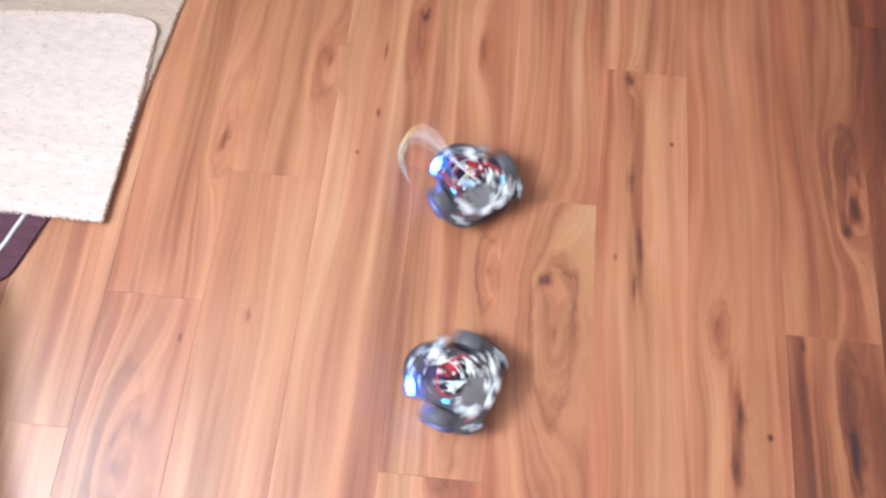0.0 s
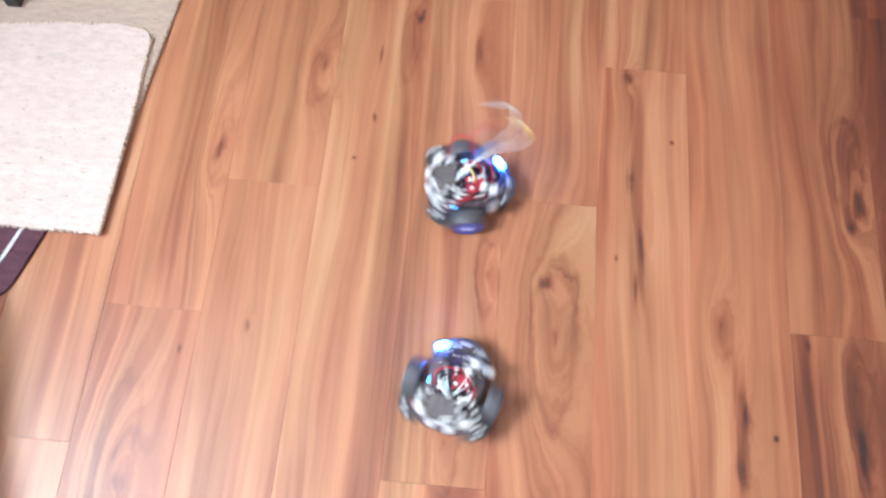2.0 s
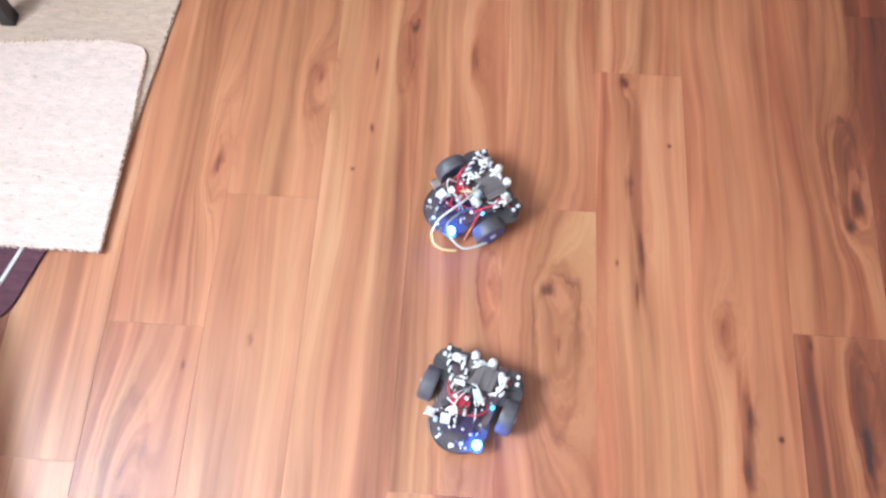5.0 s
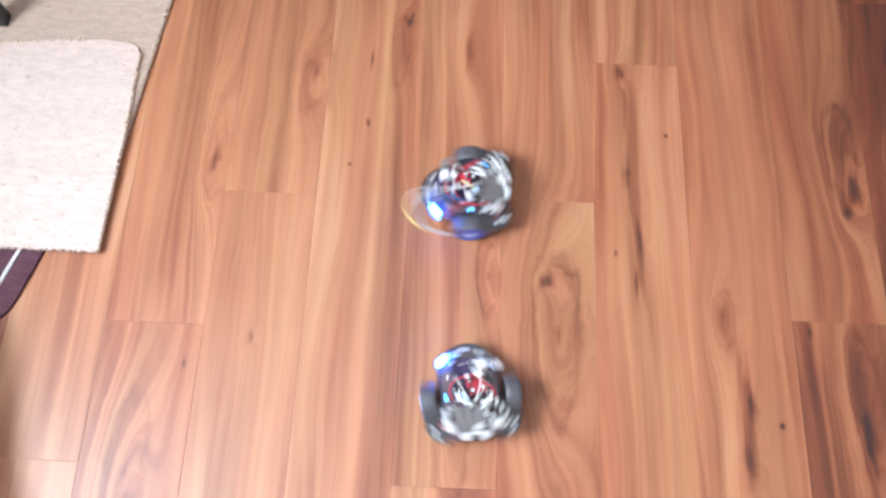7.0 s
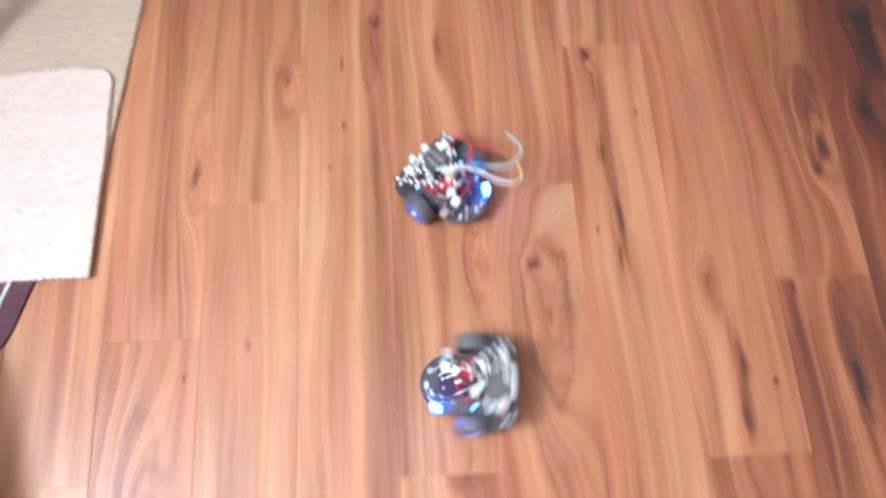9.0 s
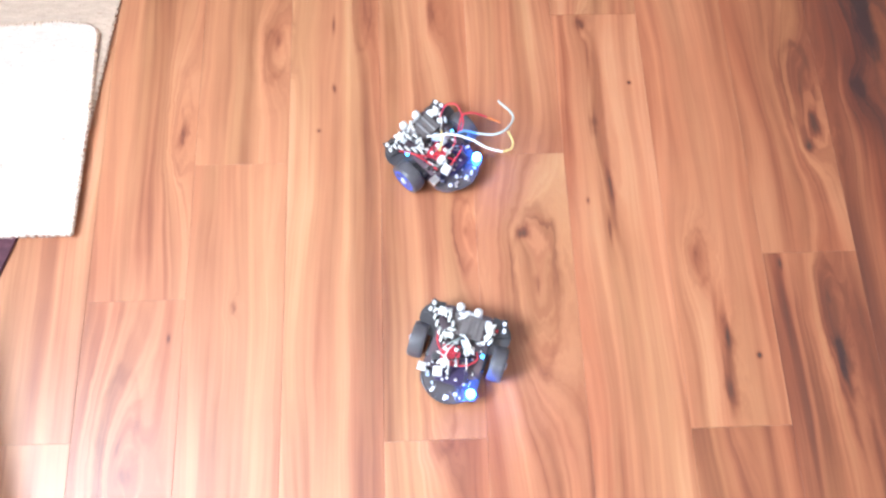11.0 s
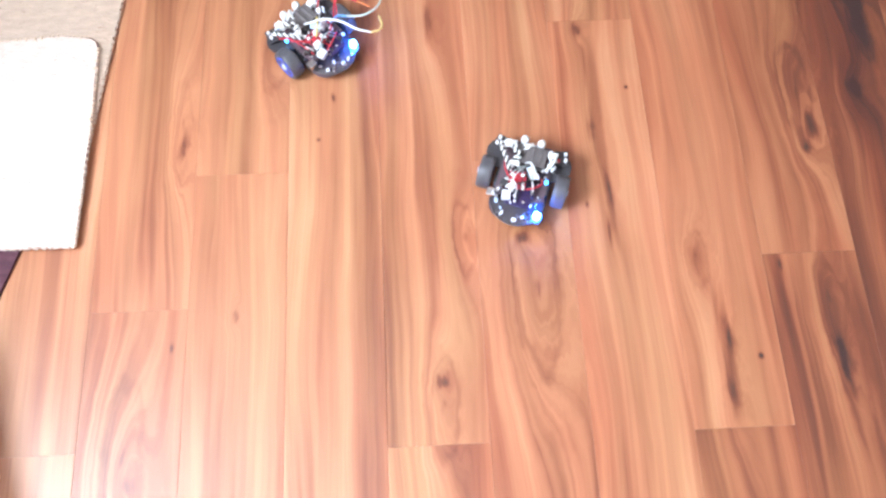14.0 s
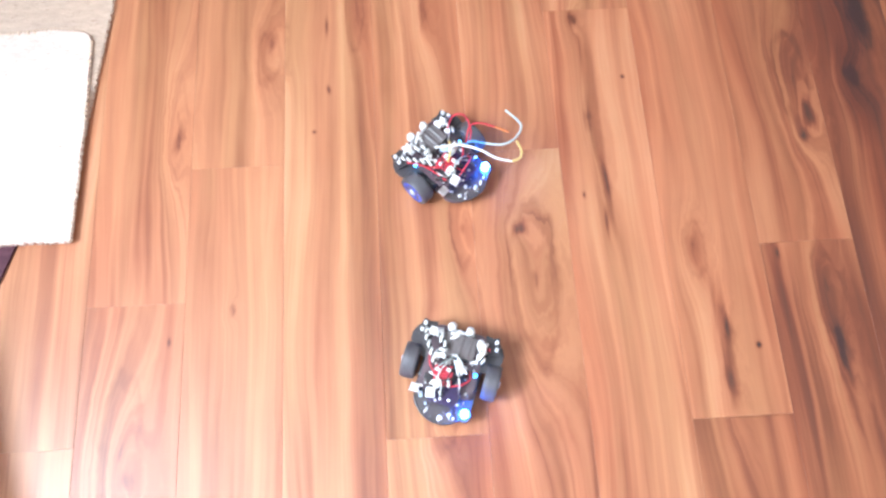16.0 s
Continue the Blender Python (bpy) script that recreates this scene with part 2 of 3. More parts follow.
def woven(name, light, darkc, edge_bump=0.9):
    """Flat-woven wool with crossing threads and stray darker fibres."""
    m = bpy.data.materials.new(name)
    m.use_nodes = True
    nt = m.node_tree
    g = Graph(nt)
    b = nt.nodes["Principled BSDF"]
    tc = nt.nodes.new("ShaderNodeTexCoord")
    sep = nt.nodes.new("ShaderNodeSeparateXYZ")
    nt.links.new(tc.outputs["Object"], sep.inputs[0])
    x, y = sep.outputs[0], sep.outputs[1]
    weave = g.noise(g.xyz(g.math("MULTIPLY", x, 170.0), g.math("MULTIPLY", y, 330.0)), 1.0, 2.0, 0.6)
    slub = g.noise(g.xyz(g.math("MULTIPLY", x, 30.0), g.math("MULTIPLY", y, 75.0)), 1.0, 4.0, 0.65)
    fleck = g.noise(g.xyz(g.math("MULTIPLY", x, 45.0), g.math("MULTIPLY", y, 150.0), 3.0), 1.0, 3.0, 0.7)
    band = g.noise(g.xyz(0.0, g.math("MULTIPLY", y, 9.0), 7.0), 1.0, 2.0)
    v = g.math("ADD", g.math("MULTIPLY", slub, 0.55), g.math("MULTIPLY", band, 0.3))
    v = g.math("ADD", v, g.math("MULTIPLY", weave, 0.15))
    col = g.ramp(v, [(0.3, darkc), (0.6, light)])
    dots = g.ramp(fleck, [(0.60, (1, 1, 1)), (0.72, (0.60, 0.50, 0.44))])
    nt.links.new(g.mix(1.0, col, dots, "MULTIPLY"), b.inputs["Base Color"])
    b.inputs["Roughness"].default_value = 0.95
    b.inputs["Specular IOR Level"].default_value = 0.15
    bp = nt.nodes.new("ShaderNodeBump")
    bp.inputs["Strength"].default_value = edge_bump
    bp.inputs["Distance"].default_value = 0.002
    nt.links.new(g.math("ADD", weave, slub), bp.inputs["Height"])
    nt.links.new(bp.outputs[0], b.inputs["Normal"])
    return m


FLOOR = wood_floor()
GAP = mat("joint_dark", (0.30, 0.13, 0.08), 0.8, noise_scale=60, vary=0.3)
WALL = mat("wall_paint", (0.62, 0.59, 0.56), 0.85, noise_scale=9, vary=0.05, bump=0.1)
CEIL = mat("ceiling_paint", (0.80, 0.80, 0.79), 0.9, noise_scale=7, vary=0.03)
FRAME = mat("window_frame_white", (0.8, 0.8, 0.79), 0.4, noise_scale=12, vary=0.04)
WOOL = woven("cream_wool", (0.80, 0.61, 0.53), (0.60, 0.45, 0.385))
WOOL2 = woven("beige_wool", (0.62, 0.45, 0.35), (0.45, 0.315, 0.24))
TAN = woven("tan_edge_yarn", (0.76, 0.55, 0.41), (0.58, 0.41, 0.29))
MAROON = woven("maroon_weave", (0.13, 0.055, 0.07), (0.07, 0.03, 0.042), 0.5)
BAND_WHITE = woven("white_yarn", (0.8, 0.76, 0.74), (0.6, 0.55, 0.53), 0.5)
DARKWOOD = mat("dark_furniture", (0.022, 0.016, 0.013), 0.5, noise_scale=20, vary=0.4)
BLACKLEG = mat("black_painted_leg", (0.02, 0.02, 0.024), 0.4, noise_scale=40, vary=0.3)
RUBBER = mat("tyre_rubber", (0.098, 0.088, 0.098), 0.42, noise_scale=90, vary=0.35, bump=0.15)
RIM_BLUE = mat("blue_plastic", (0.03, 0.09, 0.62), 0.35, noise_scale=60, vary=0.15)
HUB = mat("hub_pale", (0.55, 0.6, 0.75), 0.4, noise_scale=60, vary=0.1)
ACRYL = mat("smoked_acrylic", (0.13, 0.085, 0.10), 0.16, noise_scale=25, vary=0.3, spec=0.7)
CLEAR = mat("clear_acrylic_edge", (0.085, 0.068, 0.072), 0.10, noise_scale=30, vary=0.25, spec=0.8)
BLACKP = mat("black_plastic", (0.055, 0.048, 0.053), 0.35, noise_scale=50, vary=0.4)
GREYP = mat("grey_battery_box", (0.14, 0.115, 0.115), 0.4, noise_scale=40, vary=0.35)
REDPCB = mat("red_circuit_board", (0.50, 0.03, 0.055), 0.3, noise_scale=220, vary=0.35)
BLUEPCB = mat("blue_circuit_board", (0.035, 0.018, 0.07), 0.35, noise_scale=160, vary=0.4)
WHITEP = mat("white_plastic", (0.85, 0.83, 0.84), 0.35, noise_scale=80, vary=0.06)
SILVER = mat("bright_metal", (0.85, 0.85, 0.88), 0.18, 1.0, noise_scale=60, vary=0.08)
PALE = mat("pale_blue_plastic", (0.55, 0.68, 0.85), 0.3, noise_scale=80, vary=0.1)
WIRE_W = mat("white_wire", (0.85, 0.82, 0.80), 0.35, noise_scale=80, vary=0.05)
WIRE_R = mat("red_wire", (0.60, 0.03, 0.05), 0.35, noise_scale=80, vary=0.1)
WIRE_K = mat("black_wire", (0.02, 0.02, 0.02), 0.4, noise_scale=80, vary=0.2)
WIRE_Y = mat("yellow_wire", (0.85, 0.64, 0.24), 0.35, noise_scale=80, vary=0.08)
WIRE_B = mat("blue_wire", (0.10, 0.33, 0.62), 0.35, noise_scale=80, vary=0.1)
WIRE_G = mat("grey_wire", (0.45, 0.50, 0.48), 0.4, noise_scale=80, vary=0.1)
WIRE_O = mat("orange_wire", (0.75, 0.22, 0.06), 0.35, noise_scale=80, vary=0.1)
LED_BLUE = glow("blue_led", (0.06, 0.30, 1.0), 60.0)
LED_SMALL = glow("small_blue_led", (0.05, 0.40, 1.0), 6.0)
LED_RIM = glow("blue_lens", (0.014, 0.15, 1.0), 200.0)
LED_RED = glow("red_led", (1.0, 0.03, 0.05), 3.0)
GLASS = mat("window_glass", (1, 1, 1), 0.0)
GLASS.node_tree.nodes["Principled BSDF"].inputs["Transmission Weight"].default_value = 1.0


# ---- mesh helpers ----
def link_mesh(name, bm, material, smooth=False):
    me = bpy.data.meshes.new(name)
    bm.to_mesh(me)
    bm.free()
    for mt in (material if isinstance(material, (list, tuple)) else (material,)):
        me.materials.append(mt)
    if smooth:
        for p in me.polygons:
            p.use_smooth = True
    return new(name, me)


def part(name, bm, material, parent, label="", smooth=False):
    ob = link_mesh(name, bm, material, smooth)
    ob.parent = parent
    if label:
        ob["label"] = label
    return ob


def box(bm, c, s, bevel=0.0, rz=0.0, m=None):
    r = bmesh.ops.create_cube(bm, size=1.0)
    vs = r["verts"]
    bmesh.ops.scale(bm, vec=s, verts=vs)
    if bevel:
        es = list({e for v in vs for e in v.link_edges})
        bv = bmesh.ops.bevel(bm, geom=es, offset=bevel, segments=2, affect="EDGES", profile=0.6)
        vs = list({v for f in bv["faces"] for v in f.verts} | {v for v in vs if v.is_valid})
    mt = Matrix.Translation(c) @ Matrix.Rotation(radians(rz), 4, "Z")
    if m is not None:
        mt = m @ mt
    bmesh.ops.transform(bm, matrix=mt, verts=vs)
    return bm


def lathe(bm, prof, axis="Z", at=(0, 0, 0), n=28):
    """Turn a profile of (radius, height) round an axis through at."""
    rings = []
    for r, h in prof:
        ring = []
        for i in range(n):
            a = 2 * math.pi * i / n
            p = Vector((r * math.cos(a), r * math.sin(a), h))
            if axis == "Y":
                p = Vector((p.x, p.z, p.y))
            elif axis == "X":
                p = Vector((p.z, p.x, p.y))
            ring.append(bm.verts.new(p + Vector(at)))
        rings.append(ring)
    for a, b in zip(rings, rings[1:]):
        for i in range(n):
            bm.faces.new((a[i], a[(i + 1) % n], b[(i + 1) % n], b[i]))
    if prof[0][0] > 1e-5:
        bm.faces.new(rings[0][::-1])
    if prof[-1][0] > 1e-5:
        bm.faces.new(rings[-1])
    bmesh.ops.recalc_face_normals(bm, faces=bm.faces)
    return bm


def spline(points, steps=8):
    """Catmull-Rom through the points."""
    p = [Vector(q) for q in points]
    p = [2 * p[0] - p[1]] + p + [2 * p[-1] - p[-2]]
    out = []
    for i in range(1, len(p) - 2):
        a, b, c, d = p[i - 1:i + 3]
        for k in range(steps):
            t = k / steps
            out.append(0.5 * (2 * b + (c - a) * t + (2 * a - 5 * b + 4 * c - d) * t * t + (3 * b - a - 3 * c + d) * t ** 3))
    out.append(p[-2])
    return out


def tube(bm, pts, r, n=7):
    rings, prev = [], None
    for i, p in enumerate(pts):
        d = (pts[min(i + 1, len(pts) - 1)] - pts[max(i - 1, 0)]).normalized()
        ref = prev if prev is not None else (Vector((0, 0, 1)) if abs(d.z) < 0.9 else Vector((1, 0, 0)))
        u = (ref - d * ref.dot(d)).normalized()
        prev = u
        w = d.cross(u)
        rings.append([bm.verts.new(p + r * (math.cos(2 * math.pi * k / n) * u + math.sin(2 * math.pi * k / n) * w)) for k in range(n)])
    for a, b in zip(rings, rings[1:]):
        for k in range(n):
            bm.faces.new((a[k], a[(k + 1) % n], b[(k + 1) % n], b[k]))
    bm.faces.new(rings[0][::-1])
    bm.faces.new(rings[-1])
    return bm


def plate(bm, outline, z, thick):
    """A flat sheet of that outline, from z up."""
    lo_ = [bm.verts.new((x, y, z)) for x, y in outline]
    hi_ = [bm.verts.new((x, y, z + thick)) for x, y in outline]
    bm.faces.new(lo_[::-1])
    bm.faces.new(hi_)
    n = len(outline)
    for i in range(n):
        bm.faces.new((lo_[i], lo_[(i + 1) % n], hi_[(i + 1) % n], hi_[i]))
    return bm


def rounded(x0, y0, x1, y1, r, n=6):
    out = []
    for cx, cy, a0 in ((x1 - r, y1 - r, 0), (x0 + r, y1 - r, 90), (x0 + r, y0 + r, 180), (x1 - r, y0 + r, 270)):
        for k in range(n + 1):
            a = radians(a0 + 90 * k / n)
            out.append((cx + r * math.cos(a), cy + r * math.sin(a)))
    return out


# ---- the room's shell ----
RX0, RX1, RY0, RY1, RZ = -1.05, 5.4, -3.4, 4.6, 2.7
TH = 0.15


def wall(name, c, s):
    ob = link_mesh(name, box(bmesh.new(), c, s), WALL)
    return tagged(ob, "plain grey painted room wall", "wall", kind="structure")


def room():
    mx, my = (RX0 + RX1) / 2, (RY0 + RY1) / 2
    wall("wall_east", (RX1 + TH / 2, my, RZ / 2), (TH, RY1 - RY0, RZ))
    wall("wall_north", (mx, RY1 + TH / 2, RZ / 2), (RX1 - RX0 + 2 * TH, TH, RZ))
    wall("wall_south", (mx, RY0 - TH / 2, RZ / 2), (RX1 - RX0 + 2 * TH, TH, RZ))
    bm = bmesh.new()
    xw = RX0 - TH / 2
    box(bm, (xw, (RY0 + WY0) / 2, RZ / 2), (TH, WY0 - RY0, RZ))
    box(bm, (xw, (WY1 + RY1) / 2, RZ / 2), (TH, RY1 - WY1, RZ))
    box(bm, (xw, (WY0 + WY1) / 2, WZ0 / 2), (TH, WY1 - WY0, WZ0))
    box(bm, (xw, (WY0 + WY1) / 2, (WZ1 + RZ) / 2), (TH, WY1 - WY0, RZ - WZ1))
    tagged(link_mesh("wall_west", bm, WALL), "grey wall with a high window opening", "wall", kind="structure")
    tagged(link_mesh("ceiling", box(bmesh.new(), (mx, my, RZ + 0.05), (RX1 - RX0 + 2 * TH, RY1 - RY0 + 2 * TH, 0.1)), CEIL),
           "plain white ceiling", "ceiling", kind="structure")


def window():
    w = tagged(new("window_1"), "high white-framed window in the wall", "window", kind="structure")
    w.location = (RX0 - 0.1, (WY0 + WY1) / 2, (WZ0 + WZ1) / 2)
    hy, hz = (WY1 - WY0) / 2, (WZ1 - WZ0) / 2
    for sy in (-1, 1):
        part("window_frame", box(bmesh.new(), (0, sy * (hy - 0.03), 0), (0.06, 0.06, 2 * hz), 0.004), FRAME, w)
    for sz in (-1, 1):
        part("window_frame", box(bmesh.new(), (0, 0, sz * (hz - 0.03)), (0.06, 2 * hy - 0.12, 0.06), 0.004), FRAME, w)
    for sy in (-1, 1):
        ob = part("pane", box(bmesh.new(), (0, sy * hy / 2, 0), (0.006, hy - 0.08, 2 * hz - 0.12)), GLASS, w)
        ob.visible_shadow = False


# ---- rugs, mat, furniture that shows at the edge ----
def rug(name, outline, z, thick, material, label, tufts, seed):
    """A woven sheet with a wavering surface; tufts are the edges (from, to) that fray."""
    rng = random.Random(seed)
    thing = tagged(new(name), label, "rug")
    wavy = []
    for (ax, ay), (bx, by) in zip(outline, outline[1:] + outline[:1]):
        n = max(1, min(60, int(math.hypot(bx - ax, by - ay) / 0.008)))
        for k in range(n):
            f = k / n
            wavy.append((ax + (bx - ax) * f + (rng.uniform(-0.0011, 0.0011) if k else 0), ay + (by - ay) * f + (rng.uniform(-0.0011, 0.0011) if k else 0)))
    bm = bmesh.new()
    plate(bm, wavy, 0, thick)
    bmesh.ops.bevel(bm, geom=[e for e in bm.edges if abs(e.verts[0].co.z - thick) < 1e-6 and abs(e.verts[1].co.z - thick) < 1e-6],
                    offset=min(0.0012, thick * 0.35), segments=1, affect="EDGES")
    part("woven_sheet", bm, material, thing)
    for ((x0, y0), (x1, y1)), yarn in tufts:
        bm = bmesh.new()
        d = Vector((x1 - x0, y1 - y0, 0))
        n = int(d.length / 0.0085)
        out = Vector((d.y, -d.x, 0)).normalized()
        for i in range(n):
            p = Vector((x0, y0, 0)) + d * ((i + rng.uniform(0.1, 0.9)) / n)
            ln = rng.uniform(0.001, 0.0085)
            q = p + out * ln + d.normalized() * rng.uniform(-0.004, 0.004)
            h = thick * rng.uniform(0.55, 0.85)
            tube(bm, [p - out * 0.004 + Vector((0, 0, h)), (p + q) / 2 + Vector((0, 0, h * 1.05)), q + Vector((0, 0, h * 0.6))], rng.uniform(0.0022, 0.0036), 6)
        part("fringe", bm, yarn, thing, "short frayed wool edge")
    thing.location = (0, 0, z)
    return thing


def rugs():
    def lower_x(y):
        return 0.0060 - 0.109 * (0.281 - y)
    low = [(lower_x(-0.28), -0.28), (lower_x(1.3), 1.3), (-0.95, 1.40), (-1.0, -0.22)]
    rug("area_rug", low, 0.001, 0.008, WOOL2, "beige flat-woven wool rug on the wooden floor", [(((lower_x(1.2), 1.2), (lower_x(-0.12), -0.12)), WOOL2)], 3)
    top = [(-0.036, -0.318), (-0.030, -0.05), (-0.033, 0.140), (-0.038, 0.153), (-0.050, 0.162), (-0.12, 0.170), (-0.25, 0.160), (-0.5, 0.13), (-0.93, 0.10), (-0.95, -0.335), (-0.24, -0.317)]
    rug("small_rug", top, 0.0095, 0.009, WOOL, "cream hand-woven wool rug lying across a larger rug",
        [(((-0.5, 0.13), (-0.25, 0.160)), TAN), (((-0.25, 0.160), (-0.12, 0.170)), TAN), (((-0.12, 0.170), (-0.050, 0.162)), TAN), (((-0.033, 0.140), (-0.030, -0.05)), TAN), (((-0.030, -0.05), (-0.036, -0.318)), WOOL2), (((-0.036, -0.318), (-0.24, -0.317)), WOOL)], 5)


def maroon_mat():
    thing = tagged(new("floor_mat"), "maroon woven mat with a white stripe, half under a cream rug", "mat")
    pts = spline([(-0.150, -0.28, 0), (-0.165, -0.318, 0), (-0.183, -0.374, 0), (-0.207, -0.440, 0), (-0.245, -0.462, 0), (-0.34, -0.480, 0), (-0.6, -0.49, 0)], 6)
    outline = [(p.x, p.y) for p in pts] + [(-0.9, -0.45), (-0.9, -0.28)]
    part("cloth", plate(bmesh.new(), outline[::-1], 0, 0.0075), MAROON, thing)
    s = spline([(-0.200, -0.285, 0.0085), (-0.210, -0.315, 0.0085), (-0.222, -0.35, 0.0085), (-0.236, -0.388, 0.0085), (-0.262, -0.414, 0.0085), (-0.36, -0.432, 0.0085)], 8)
    bm = bmesh.new()
    for i, (a, b) in enumerate(zip(s, s[1:])):
        tube(bm, [a, (a + b) / 2 + Vector((0, 0, 0.0012)), b], 0.0042, 6)
    part("stripe", bm, BAND_WHITE, thing, "thick white stitched stripe")
    thing.location = (0.017, -0.005, 0.001)


def dark_sofa():
    thing = tagged(new("low_sofa"), "low dark sofa base standing on the wooden floor", "sofa")
    part("base", box(bmesh.new(), (-0.27, -0.42, 0.115), (0.54, 0.84, 0.17), 0.02), DARKWOOD, thing)
    for x in (-0.05, -0.49):
        for y in (-0.06, -0.78):
            part("foot", lathe(bmesh.new(), [(0.018, 0.0), (0.026, 0.035)], at=(x, y, 0), n=14), DARKWOOD, thing)
    thing.matrix_world = pose(-0.255, -0.492, 0, 0, 0, 14.7)


def side_table():
    thing = tagged(new("side_table"), "black side table with square legs standing on the beige rug", "table")
    x0, y0 = -0.352, 0.212
    part("tabletop", box(bmesh.new(), (x0 - 0.24, y0 + 0.24, 0.46), (0.54, 0.54, 0.025), 0.004), BLACKLEG, thing)
    for dx in (0, -0.48):
        for dy in (0, 0.48):
            part("leg", box(bmesh.new(), (x0 + dx, y0 + dy, 0.229), (0.032, 0.032, 0.436), 0.003), BLACKLEG, thing)
    thing.location = (0, 0, 0.0)


# ---- the small robots ----
WHEEL_R, WHEEL_Y = 0.034, 0.077


def wheel(parent, side):
    bm = bmesh.new()
    hw = 0.0135
    R = WHEEL_R
    lathe(bm, [(R * 0.70, -hw), (R * 0.93, -hw), (R * 0.985, -hw * 0.7), (R, -hw * 0.3), (R, hw * 0.3), (R * 0.985, hw * 0.7), (R * 0.93, hw), (R * 0.70, hw)], "Y", n=36)
    w = link_mesh("wheel", bm, RUBBER, False)
    w.parent = parent
    w["label"] = "black rubber tyre on a blue rim"
    w.location = (-0.006, side * WHEEL_Y, R)
    o = side * (hw + 0.0005)
    bm = bmesh.new()
    prof = [(R * 0.74, o - side * 0.006), (R * 0.74, o), (R * 0.60, o), (R * 0.58, o - side * 0.004)]
    lathe(bm, prof, "Y", n=30)
    for k in range(5):
        a = math.pi * 2 * k / 5
        box(bm, (0, 0, 0), (R * 0.5, 0.004, 0.006), 0.0008,
            m=Matrix.Translation((R * 0.36 * math.cos(a), o - side * 0.002, R * 0.36 * math.sin(a))) @ Matrix.Rotation(-a, 4, "Y"))
    part("rim", bm, RIM_BLUE, w, "bright blue spoked rim")
    part("hub", lathe(bmesh.new(), [(0.0, o + side * 0.003), (0.005, o + side * 0.003), (0.0075, o), (0.0075, o - side * 0.01)], "Y", n=16), HUB, w)
    return w


def twisted(bm_a, bm_b, pts, r=0.0026, amp=0.0024, turns=70.0):
    """Two strands wound round one line."""
    line = spline(pts, 14)
    a, b, s = [], [], 0.0
    for i, p in enumerate(line):
        if i:
            s += (p - line[i - 1]).length
        d = (line[min(i + 1, len(line) - 1)] - line[max(i - 1, 0)]).normalized()
        u = d.cross(Vector((0, 0, 1)))
        u = u.normalized() if u.length > 1e-4 else Vector((1, 0, 0))
        w = d.cross(u)
        o = amp * (math.cos(s * turns * 6.283) * u + math.sin(s * turns * 6.283) * w)
        a.append(p + o)
        b.append(p - o)
    tube(bm_a, a, r, 6)
    tube(bm_b, b, r * 0.6, 6)


